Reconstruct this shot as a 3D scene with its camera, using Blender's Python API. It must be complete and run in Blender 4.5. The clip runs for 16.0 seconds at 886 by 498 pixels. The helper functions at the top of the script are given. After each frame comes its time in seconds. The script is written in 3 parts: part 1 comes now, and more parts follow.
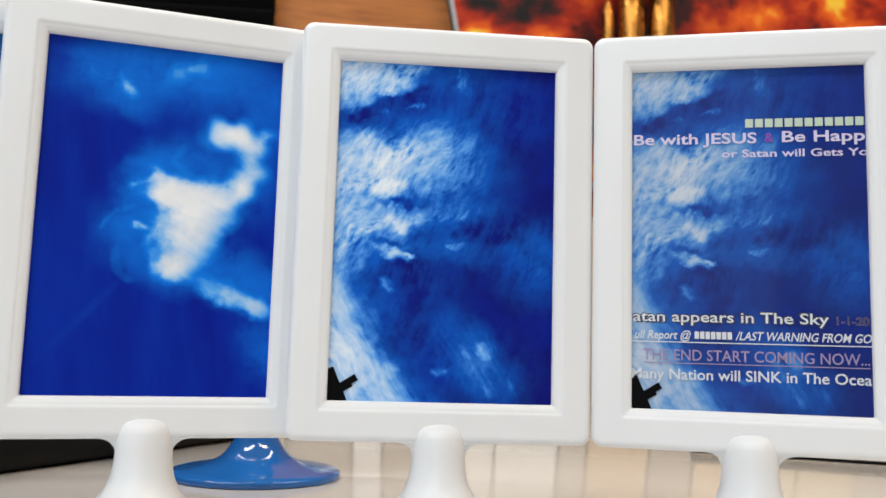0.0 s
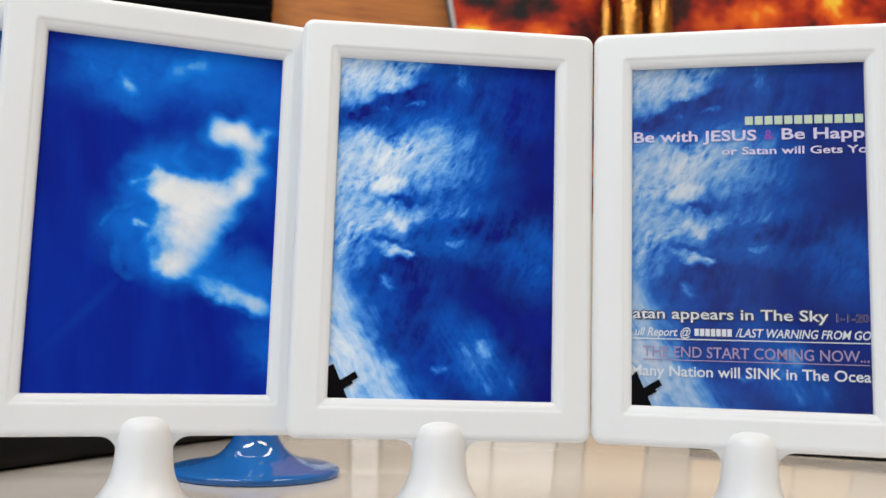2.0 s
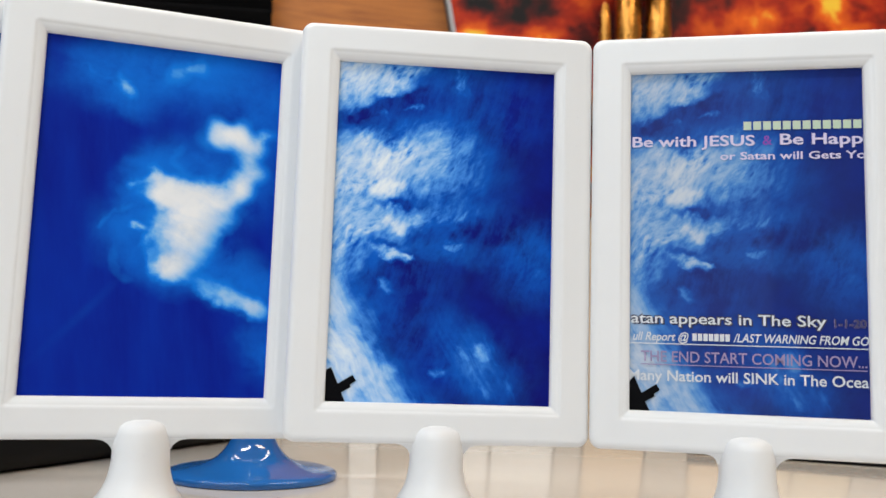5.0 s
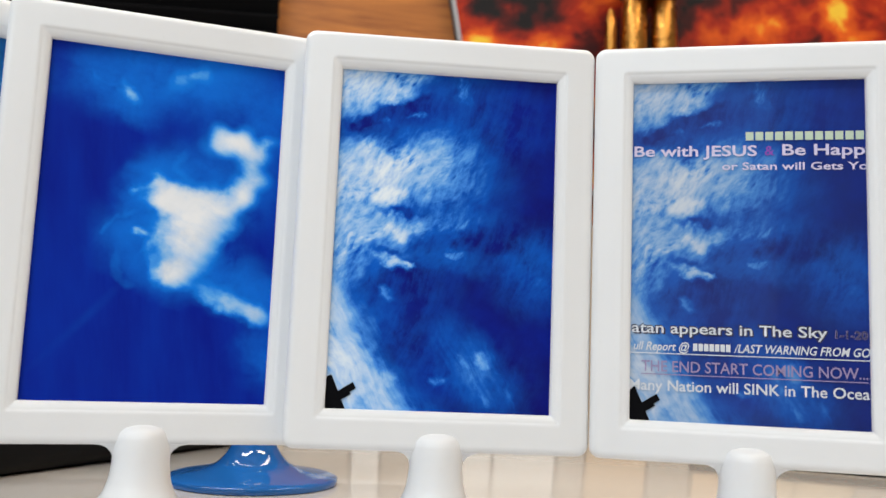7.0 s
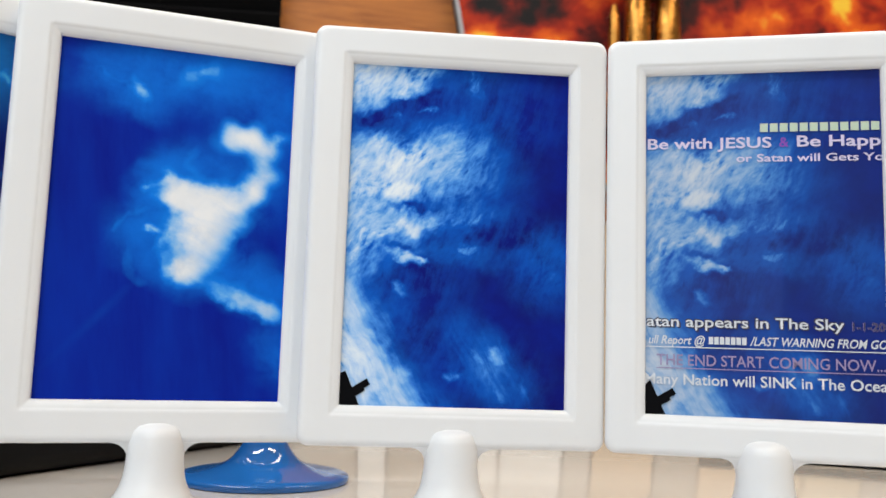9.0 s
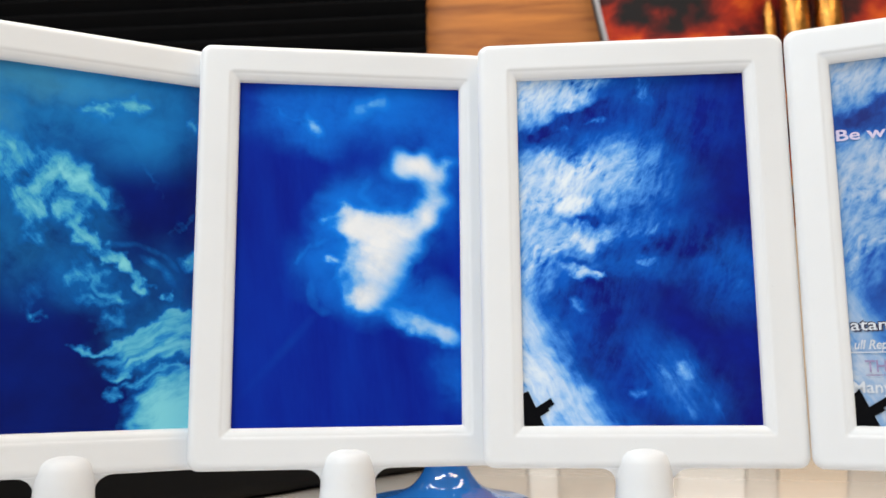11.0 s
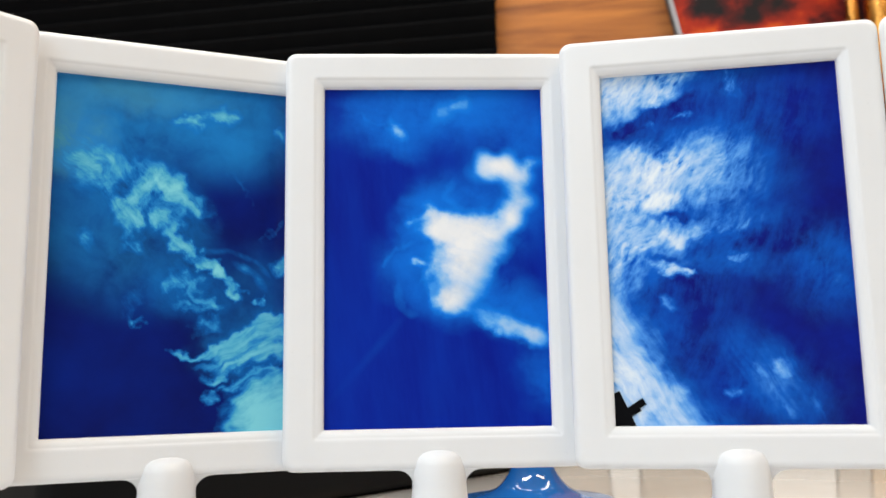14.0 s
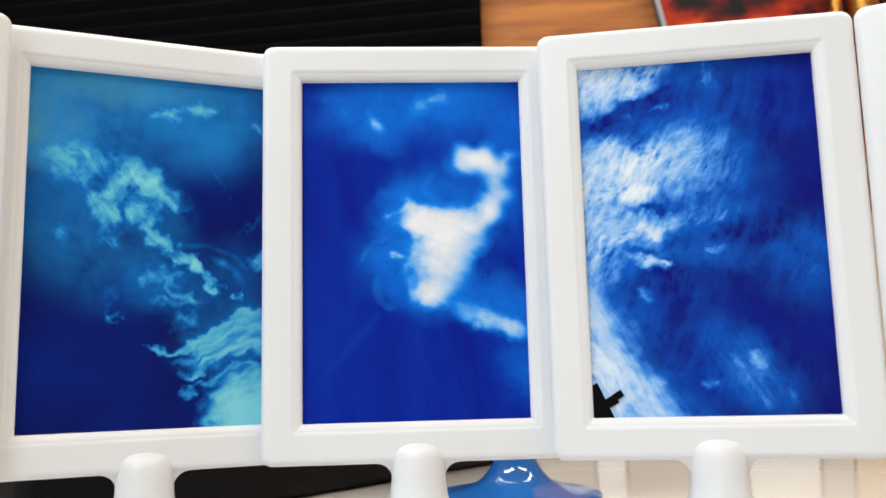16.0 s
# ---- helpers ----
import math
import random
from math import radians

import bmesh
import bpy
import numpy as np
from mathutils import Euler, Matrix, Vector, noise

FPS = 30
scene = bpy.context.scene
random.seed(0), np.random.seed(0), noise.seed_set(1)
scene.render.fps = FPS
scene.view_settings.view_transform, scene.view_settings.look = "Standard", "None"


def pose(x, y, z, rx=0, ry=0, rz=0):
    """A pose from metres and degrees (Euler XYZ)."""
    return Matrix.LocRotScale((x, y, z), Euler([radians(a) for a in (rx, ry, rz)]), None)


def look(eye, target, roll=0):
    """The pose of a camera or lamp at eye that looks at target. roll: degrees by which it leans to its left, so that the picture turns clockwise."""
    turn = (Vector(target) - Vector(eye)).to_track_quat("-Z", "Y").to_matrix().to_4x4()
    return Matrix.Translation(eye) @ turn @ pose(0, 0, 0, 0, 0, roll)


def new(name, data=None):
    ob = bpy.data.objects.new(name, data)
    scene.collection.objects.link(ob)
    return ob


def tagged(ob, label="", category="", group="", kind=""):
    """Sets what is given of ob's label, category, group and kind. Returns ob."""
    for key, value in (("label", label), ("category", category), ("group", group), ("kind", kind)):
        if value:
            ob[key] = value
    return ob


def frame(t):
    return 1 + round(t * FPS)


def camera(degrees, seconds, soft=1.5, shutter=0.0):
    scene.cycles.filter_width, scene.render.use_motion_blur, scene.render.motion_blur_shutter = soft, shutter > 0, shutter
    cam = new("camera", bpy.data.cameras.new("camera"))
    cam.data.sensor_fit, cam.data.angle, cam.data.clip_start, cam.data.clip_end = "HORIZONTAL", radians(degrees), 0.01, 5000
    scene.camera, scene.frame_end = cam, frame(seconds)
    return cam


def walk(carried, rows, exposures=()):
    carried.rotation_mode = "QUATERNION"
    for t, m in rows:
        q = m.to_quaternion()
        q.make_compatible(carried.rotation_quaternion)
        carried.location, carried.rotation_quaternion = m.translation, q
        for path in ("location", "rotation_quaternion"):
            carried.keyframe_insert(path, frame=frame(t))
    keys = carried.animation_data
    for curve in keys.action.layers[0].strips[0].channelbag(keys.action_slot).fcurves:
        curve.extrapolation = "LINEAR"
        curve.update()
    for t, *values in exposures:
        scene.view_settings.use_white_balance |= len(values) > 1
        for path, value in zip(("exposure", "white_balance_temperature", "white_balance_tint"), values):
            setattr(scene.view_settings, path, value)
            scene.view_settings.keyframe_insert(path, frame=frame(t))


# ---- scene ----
cam = camera(54.8, 16.0, soft=1.5)
cam.data.dof.use_dof = True
cam.data.dof.focus_distance = 0.40
cam.data.dof.aperture_fstop = 13.0
TABLE = 0.75                 # height of the table top
ZO = TABLE + 0.0572          # height of the lower edge of the prints
# seconds, eye (x, y, height over the lower edge of the prints), yaw, pitch, roll
PATH = [
    (0, -0.0349, -0.3666, 0.0229, -5.32, 6.65, 1.63),
    (0.5, -0.0357, -0.3668, 0.0235, -5.26, 6.44, 1.62),
    (1, -0.0361, -0.3669, 0.0236, -5.33, 6.40, 1.65),
    (1.5, -0.0363, -0.3667, 0.0233, -5.47, 6.35, 1.57),
    (2, -0.0363, -0.3666, 0.0231, -5.53, 6.44, 1.57),
    (2.5, -0.0363, -0.3665, 0.0230, -5.62, 6.54, 1.66),
    (3, -0.0363, -0.3659, 0.0228, -5.55, 6.23, 1.51),
    (3.5, -0.0363, -0.3660, 0.0224, -5.55, 6.38, 1.53),
    (4, -0.0363, -0.3660, 0.0222, -5.63, 6.72, 1.69),
    (6.5, -0.0354, -0.3673, 0.0250, -5.41, 6.63, 2.05),
    (7, -0.0347, -0.3673, 0.0248, -5.28, 6.96, 2.28),
    (7.5, -0.0361, -0.3668, 0.0251, -5.75, 7.18, 2.21),
    (8, -0.0369, -0.3663, 0.0251, -5.81, 6.87, 1.95),
    (8.2, -0.0368, -0.3660, 0.0251, -6.00, 6.76, 1.87),
    (10.3, -0.0455, -0.3621, 0.0206, 0.53, 7.67, 0.80),
    (10.5, -0.0459, -0.3616, 0.0206, 1.93, 7.99, 0.46),
    (11, -0.0486, -0.3596, 0.0208, 5.12, 8.43, -0.47),
    (11.5, -0.0497, -0.3599, 0.0211, 7.39, 8.27, -0.52),
    (12, -0.0509, -0.3595, 0.0213, 9.27, 8.04, -1.01),
    (12.5, -0.0530, -0.3604, 0.0215, 10.19, 8.25, -1.15),
    (13, -0.0551, -0.3610, 0.0212, 10.17, 8.65, -0.91),
    (13.5, -0.0557, -0.3609, 0.0207, 10.03, 8.51, -1.07),
    (14, -0.0549, -0.3608, 0.0206, 9.91, 8.60, -1.02),
    (14.5, -0.0534, -0.3603, 0.0204, 9.68, 8.30, -1.28),
    (15, -0.0515, -0.3599, 0.0204, 9.54, 8.15, -1.35),
    (15.5, -0.0502, -0.3596, 0.0203, 9.46, 8.13, -1.44),
    (16, -0.0504, -0.3598, 0.0202, 9.18, 8.18, -1.43),
]


def gaze(x, y, z, yaw, pitch, roll):
    a, b = radians(yaw), radians(pitch)
    eye = Vector((x, y, z + ZO))
    return look(eye, eye + Vector((-math.sin(a) * math.cos(b), math.cos(a) * math.cos(b), math.sin(b))), roll)


walk(cam, [(row[0], gaze(*row[1:])) for row in PATH], ((0, -0.44), (8.2, -0.44), (10.3, -0.27), (16, -0.27)))

# ---- world and light ----
world = bpy.data.worlds.new("world")
scene.world = world
world.use_nodes = True
world.node_tree.nodes["Background"].inputs[0].default_value = (0.62, 0.72, 0.9, 1)
world.node_tree.nodes["Background"].inputs[1].default_value = 0.3


def area_lamp(name, eye, target, sx, sy, power, colour):
    data = bpy.data.lights.new(name, "AREA")
    data.shape, data.size, data.size_y, data.energy, data.color = "RECTANGLE", sx, sy, power, colour
    ob = new(name, data)
    ob.matrix_world = look(eye, target)
    return ob


# unseen cool panel, added so that the captioned print mirrors a pale haze
area_lamp("added_haze_panel", (-0.75, -2.47, 1.3), (-0.75, 0, 1.2), 1.15, 1.35, 7, (0.80, 0.90, 1.0))
# unseen soft fill, added high in front to light the rims evenly
area_lamp("added_front_fill", (-0.95, -2.47, 2.2), (-0.1, 0.0, 0.9), 2.6, 0.6, 35, (0.80, 0.92, 1.0))
area_lamp("ceiling_lamp_light", (-0.75, -0.75, 2.5), (-0.6, -0.5, 0), 1.2, 0.2, 26, (0.92, 0.97, 1.0))
area_lamp("ceiling_lamp_light", (0.85, -0.75, 2.5), (0.6, -0.5, 0.0), 1.2, 0.2, 23, (1.0, 0.83, 0.62))
area_lamp("ceiling_lamp_light", (0.85, 0.30, 2.5), (0.85, 0.30, 0), 1.2, 0.2, 17, (1.0, 0.94, 0.86))
area_lamp("ceiling_lamp_light", (-0.75, 0.30, 2.5), (-0.75, 0.30, 0), 1.2, 0.2, 16, (1.0, 0.96, 0.92))


# ---- materials ----
class Nodes:
    """A small builder of node materials."""

    def __init__(self, name, rough=0.5, metal=0.0):
        self.m = bpy.data.materials.new(name)
        self.m.use_nodes = True
        self.t = self.m.node_tree
        self.out = self.t.nodes["Principled BSDF"]
        self.out.inputs["Roughness"].default_value = rough
        self.out.inputs["Metallic"].default_value = metal

    def add(self, kind, links=None, operation="", use_clamp=False, gradient_type="", vector_type="", data_type="", blend_type=""):
        n = self.t.nodes.new(kind)
        if operation:
            n.operation = operation
        if use_clamp:
            n.use_clamp = True
        if gradient_type:
            n.gradient_type = gradient_type
        if vector_type:
            n.vector_type = vector_type
        if data_type:
            n.data_type, n.blend_type = data_type, blend_type
        for k, v in (links or {}).items():
            if isinstance(v, bpy.types.NodeSocket):
                self.t.links.new(v, n.inputs[k])
            else:
                n.inputs[k].default_value = v
        return n

    def put(self, key, socket):
        self.t.links.new(socket, self.out.inputs[key])

    def coords(self, kind="Object"):
        return self.add("ShaderNodeTexCoord").outputs[kind]

    def noise(self, vec, scale, detail=4.0, rough=0.55, distort=0.0):
        return self.add("ShaderNodeTexNoise", {"Vector": vec, "Scale": scale, "Detail": detail, "Roughness": rough, "Distortion": distort}).outputs

    def math(self, op, a, b=0.0, c=0.0, clamp=False):
        return self.add("ShaderNodeMath", {0: a, 1: b, 2: c}, operation=op, use_clamp=clamp).outputs[0]

    def vmath(self, op, a, b=(0, 0, 0), c=(0, 0, 0)):
        n = self.add("ShaderNodeVectorMath", {0: a, 1: b}, operation=op)
        if op == "MULTIPLY_ADD":
            n.inputs[2].default_value = c
        return n.outputs[0]

    def scaled(self, vec, k):
        return self.vmath("MULTIPLY", vec, (k, k, k)) if not isinstance(k, tuple) else self.vmath("MULTIPLY", vec, k)

    def ramp(self, fac, stops, mode="LINEAR"):
        n = self.add("ShaderNodeValToRGB", {"Fac": fac})
        n.color_ramp.interpolation = mode
        e = n.color_ramp.elements
        while len(e) < len(stops):
            e.new(0.5)
        for s, (p, c) in zip(e, stops):
            s.position, s.color = p, (*c, 1)
        return n.outputs[0]

    def mix(self, fac, a, b, mode="MIX"):
        n = self.add("ShaderNodeMix", data_type="RGBA", blend_type=mode)
        for k, v in ((0, fac), (6, a), (7, b)):
            if isinstance(v, bpy.types.NodeSocket):
                self.t.links.new(v, n.inputs[k])
            else:
                n.inputs[k].default_value = v if k == 0 else (*v, 1)
        return n.outputs[2]

    def bump(self, height, strength, dist):
        self.put("Normal", self.add("ShaderNodeBump", {"Height": height, "Strength": strength, "Distance": dist}).outputs[0])


def moulded(name, colour, rough, wear=0.04, fine=900, bump=0.05, gloss=0.5):
    """Moulded plastic or lacquer with faint mottling."""
    n = Nodes(name, rough)
    v = n.coords()
    big = n.noise(v, 30, 3)[0]
    small = n.noise(v, fine, 3)[0]
    dark = tuple(c * (1 - 2 * wear) for c in colour)
    n.put("Base Color", n.mix(big, dark, colour))
    n.put("Roughness", n.math("MULTIPLY_ADD", small, 0.12, rough - 0.06))
    n.out.inputs["Specular IOR Level"].default_value = gloss
    n.bump(small, bump, 0.0002)
    return n.m


class Print(Nodes):
    """A glossy photo print of clouds. Places are (u, w): across and down, 0 to 1."""

    WIDE, HIGH = 0.096, 0.1479

    def sheet(self, seed, warp):
        # units of the print's height, w downwards
        v = self.vmath("MULTIPLY_ADD", self.coords(), (1 / self.HIGH, 0, -1 / self.HIGH), (self.WIDE / 2 / self.HIGH, seed * 3.0, 1.0))
        self.flat = v
        a = self.vmath("SUBTRACT", self.noise(v, 5, 3)[1], (0.5, 0.5, 0.5))
        b = self.vmath("SUBTRACT", self.noise(v, 20, 4)[1], (0.5, 0.5, 0.5))
        w = self.vmath("ADD", v, self.scaled(a, (warp[0] * 2, 0, warp[0] * 2)))
        self.bent = w
        self.warped = self.vmath("ADD", w, self.scaled(b, (warp[1] * 2, 0, warp[1] * 2)))
        self.seed, self.k = seed, self.WIDE / self.HIGH
        return self

    def blob(self, total, u, w, ru, rw, turn, amount, soft=False):
        m = self.add("ShaderNodeMapping", {"Vector": self.flat if soft else self.warped, "Location": (u * self.k, self.seed * 3.0, w), "Rotation": (0, radians(-turn), 0), "Scale": (ru * self.k, 1, rw)}, vector_type="TEXTURE")
        g = self.add("ShaderNodeTexGradient", {"Vector": m.outputs[0]}, gradient_type="SPHERICAL").outputs[1]
        return self.math("MULTIPLY_ADD", self.eased(g), amount, total)

    def eased(self, g, low=0.0, high=1.0):
        n = self.add("ShaderNodeMapRange", {0: g, 1: low, 2: high})
        n.interpolation_type = "SMOOTHSTEP"
        return n.outputs[0]

    def strand(self, total, points, thick, amount, soft=False):
        """A flowing strand along points (u, w), as overlapping long blobs."""
        for (u0, w0), (u1, w1) in zip(points, points[1:]):
            dx, dw = (u1 - u0) * self.k, w1 - w0
            total = self.blob(total, (u0 + u1) / 2, (w0 + w1) / 2, 0.85 * math.hypot(dx, dw) / self.k, thick, math.degrees(math.atan2(dw, dx)), amount, soft)
        return total

    def fibres(self, turn, across, along, detail=6, rough=0.6, straight=False):
        """Noise drawn out along a direction."""
        m = self.add("ShaderNodeMapping", {"Vector": self.flat if straight else self.bent, "Rotation": (0, radians(-turn), 0), "Scale": (along, 1, across)}, vector_type="TEXTURE")
        return self.noise(m.outputs[0], 1.0, detail, rough)[0]

    def down(self, low, high):
        return self.eased(self.add("ShaderNodeSeparateXYZ", {0: self.flat}).outputs[2], low, high)


def settled(p, d, k):
    """Density pressed into 0 to 1, so that piled clouds keep their inner shades."""
    return p.math("SUBTRACT", 1.0, p.math("EXPONENT", p.math("MULTIPLY", d, -k)))


def frayed(p, d, rough_noise, grip=1.5, most=0.6):
    """Density d, frayed by a noise about zero where there is some cloud."""
    room = p.math("MINIMUM", p.math("MULTIPLY", d, grip), most)
    return p.math("MULTIPLY_ADD", rough_noise, room, d)


def centred(p, noise_value, gain, more=0.0):
    return p.math("MULTIPLY_ADD", p.math("SUBTRACT", noise_value, 0.5), gain, more)


def clouded(p, d, blue, azure, pale, white, a0, a1, b0, b1):
    """From the blue through azure and a pale tone to the white of the cloud, by density."""
    thin = p.add("ShaderNodeMapRange", {0: d, 1: a0, 2: a1}).outputs[0]
    thick = p.add("ShaderNodeMapRange", {0: d, 1: b0, 2: b1}).outputs[0]
    veil = p.mix(p.eased(thick, 0.0, 0.5), p.mix(thin, blue, azure), pale)
    return p.mix(p.eased(thick, 0.22, 1.0), veil, white)


def finish_print(p, colour):
    p.put("Base Color", colour)
    p.out.inputs["Roughness"].default_value = 0.5
    p.out.inputs["Coat Weight"].default_value = 0.15
    p.out.inputs["Coat Roughness"].default_value = 0.03
    p.out.inputs["Specular IOR Level"].default_value = 0.04
    return p.m


def white_cloud_print():
    p = Print("cloud_print").sheet(1, (0.035, 0.020))
    d = 0.0
    # the hook
    d = p.blob(d, 0.72, 0.255, 0.11, 0.054, 0, 0.42, True)
    d = p.strand(d, ((0.70, 0.245), (0.78, 0.222), (0.86, 0.248), (0.90, 0.31), (0.88, 0.37), (0.81, 0.405)), 0.072, 0.85, True)
    d = p.blob(d, 0.83, 0.240, 0.13, 0.044, 24, 0.60, True)
    d = p.blob(d, 0.82, 0.405, 0.15, 0.055, -30, 0.6)
    # the body
    d = p.blob(d, 0.64, 0.425, 0.25, 0.075, -3, 1.1)
    d = p.blob(d, 0.53, 0.415, 0.12, 0.065, 0, 0.9)
    d = p.blob(d, 0.65, 0.48, 0.24, 0.105, -10, 1.2)
    d = p.blob(d, 0.605, 0.56, 0.185, 0.11, 10, 1.2)
    d = p.blob(d, 0.575, 0.635, 0.11, 0.062, 0, 1.0)
    # the horn and its tail
    d = p.strand(d, ((0.52, 0.39), (0.475, 0.355)), 0.035, 0.7)
    d = p.strand(d, ((0.48, 0.375), (0.43, 0.395), (0.37, 0.41)), 0.017, 0.40)
    d = p.blob(d, 0.435, 0.528, 0.045, 0.018, 15, 0.60)
    d = p.blob(d, 0.46, 0.56, 0.03, 0.030, 60, 0.35)
    # the streak below
    d = p.strand(d, ((0.66, 0.655), (0.78, 0.70), (0.88, 0.735), (1.0, 0.752)), 0.044, 0.48)
    d = p.strand(d, ((0.76, 0.672), (0.87, 0.700), (1.0, 0.745)), 0.034, 0.30)
    d = p.blob(d, 0.88, 0.728, 0.20, 0.046, 22, 0.48)
    # wisps above
    d = p.strand(d, ((0.29, 0.10), (0.37, 0.150)), 0.026, 0.62)
    d = p.strand(d, ((0.14, 0.065), (0.22, 0.10), (0.30, 0.13)), 0.010, 0.10)
    d = p.strand(d, ((0.50, 0.095), (0.60, 0.058), (0.68, 0.035)), 0.050, 0.40)
    d = p.strand(d, ((0.90, 0.225), (1.0, 0.225)), 0.032, 0.45)
    # thin wisps about the body
    d = p.strand(d, ((0.58, 0.27), (0.57, 0.33), (0.61, 0.37)), 0.020, 0.14)
    d = p.strand(d, ((0.27, 0.54), (0.31, 0.49), (0.40, 0.46)), 0.018, 0.16)
    d = p.strand(d, ((0.34, 0.58), (0.33, 0.65), (0.42, 0.67)), 0.024, 0.12)
    d = p.strand(d, ((0.47, 0.57), (0.50, 0.64)), 0.020, 0.2)
    # haze round it
    h = 0.0
    h = p.blob(h, 0.52, 0.06, 0.66, 0.16, -8, 1.5)
    h = p.blob(h, 0.28, 0.13, 0.30, 0.07, 35, 0.7)
    h = p.blob(h, 0.95, 0.16, 0.42, 0.16, 0, 0.9)
    h = p.blob(h, 0.70, 0.39, 0.44, 0.22, -20, 1.3)
    h = p.blob(h, 0.46, 0.38, 0.20, 0.10, -30, 0.9)
    h = p.blob(h, 0.43, 0.52, 0.28, 0.17, 0, 1.0)
    h = p.blob(h, 0.60, 0.62, 0.26, 0.12, 0, 0.9)
    h = p.blob(h, 0.86, 0.66, 0.38, 0.12, 24, 1.2)
    h = p.blob(h, 1.0, 0.86, 0.20, 0.14, 0, 0.8)
    # a faint diagonal reflection on the glossy sheet, painted into the print
    h = p.blob(h, 0.22, 0.78, 0.40, 0.02, -48, 0.10, True)
    wisp = centred(p, p.noise(p.flat, 10, 9, 0.60)[0], 2.0, centred(p, p.fibres(28, 0.03, 0.09), 1.0))
    d = frayed(p, settled(p, d, 0.95), wisp, 0.9, 0.26)
    h = p.math("MULTIPLY", h, p.math("MAXIMUM", centred(p, p.noise(p.bent, 5, 9, 0.62)[0], 4.8, 1.05), 0.0))
    grain = p.fibres(84, 0.09, 0.5, 6, 0.6, True)
    base = p.ramp(grain, [(0.32, (0.003, 0.012, 0.25)), (0.68, (0.003, 0.026, 0.34))])
    blue = p.mix(settled(p, h, 1.0), base, (0.006, 0.165, 0.72))
    # greyer folds inside the cloud, more of them in its lower half
    fold = p.math("MULTIPLY", p.eased(p.noise(p.flat, 9, 6, 0.6)[0], 0.35, 0.7), p.math("MULTIPLY_ADD", p.down(0.44, 0.58), 0.65, 0.25))
    white = p.mix(fold, (0.82, 0.83, 0.85), (0.56, 0.62, 0.71))
    col = clouded(p, d, blue, (0.008, 0.22, 0.80), (0.13, 0.42, 0.82), white, 0.02, 0.36, 0.20, 0.84)
    return finish_print(p, col)


def streaked_sky_print(name, milky):
    p = Print(name).sheet(2, (0.035, 0.034))
    # the veil: the corner above, the bank at the edge, down to the corner below
    v = 0.0
    v = p.blob(v, 0.03, 0.02, 0.54, 0.19, -18, 1.05)
    v = p.blob(v, 0.27, 0.045, 0.264, 0.075, -38, 0.528)
    v = p.blob(v, 0.20, 0.31, 0.486, 0.165, -10, 0.752)
    v = p.blob(v, 0.02, 0.38, 0.36, 0.25, 0, 0.66)
    v = p.blob(v, 0.46, 0.29, 0.41, 0.19, -55, 0.38)
    v = p.blob(v, 0.62, 0.33, 0.264, 0.2, -60, 0.136)
    v = p.blob(v, 0.08, 0.53, 0.384, 0.138, -20, 0.546)
    v = p.blob(v, 0.42, 0.46, 0.48, 0.0562, -10, 0.299)
    v = p.blob(v, 0.46, 0.55, 0.432, 0.0625, 4, 0.176)
    v = p.blob(v, -0.03, 0.68, 0.24, 0.2, 0, 0.66)
    v = p.blob(v, 0.02, 0.86, 0.403, 0.197, 48, 0.765)
    v = p.blob(v, 0.18, 0.98, 0.554, 0.158, 28, 0.738)
    v = p.blob(v, 0.64, 0.88, 0.408, 0.125, 45, 0.26)
    v = p.blob(v, 0.92, 0.60, 0.264, 0.163, -40, 0.186)
    v = p.blob(v, 0.55, 0.03, 0.24, 0.075, -30, 0.155)
    v = p.blob(v, 0.12, 0.76, 0.28, 0.20, 30, 0.20)
    # blue gaps
    v = p.blob(v, 0.20, 0.125, 0.26, 0.040, -22, -0.55)
    v = p.blob(v, 0.27, 0.425, 0.16, 0.022, 6, -0.5)
    v = p.blob(v, 0.22, 0.525, 0.12, 0.022, 10, -0.3)
    # bright cores
    c = 0.0
    c = p.blob(c, 0.06, 0.05, 0.20, 0.06, -10, 0.35)
    c = p.strand(c, ((0.20, 0.09), (0.30, 0.05), (0.37, 0.015)), 0.024, 0.35)
    c = p.blob(c, 0.565, 0.045, 0.06, 0.030, 60, 0.36)
    c = p.blob(c, 0.34, 0.135, 0.05, 0.014, 10, 0.5)
    c = p.blob(c, 0.21, 0.158, 0.045, 0.014, 30, 0.5)
    c = p.blob(c, 0.14, 0.235, 0.06, 0.035, 50, 0.45)
    c = p.blob(c, 0.27, 0.280, 0.15, 0.060, -5, 0.75)
    c = p.blob(c, 0.25, 0.372, 0.14, 0.038, 8, 0.85)
    c = p.blob(c, 0.10, 0.365, 0.16, 0.05, 0, 0.25)
    c = p.blob(c, 0.26, 0.472, 0.11, 0.030, 14, 0.62)
    c = p.blob(c, 0.28, 0.568, 0.10, 0.028, 24, 0.72)
    c = p.blob(c, 0.35, 0.582, 0.04, 0.014, 40, 0.5)
    c = p.blob(c, 0.24, 0.655, 0.06, 0.020, 50, 0.36)
    c = p.strand(c, ((0.02, 0.60), (0.10, 0.53), (0.22, 0.49)), 0.016, 0.4)
    c = p.strand(c, ((0.02, 0.54), (0.12, 0.50)), 0.014, 0.35)
    c = p.strand(c, ((0.28, 0.49), (0.44, 0.46), (0.58, 0.445)), 0.016, 0.18)
    c = p.blob(c, 0.575, 0.455, 0.05, 0.022, -40, 0.22)
    c = p.blob(c, 0.55, 0.535, 0.09, 0.016, 10, 0.30)
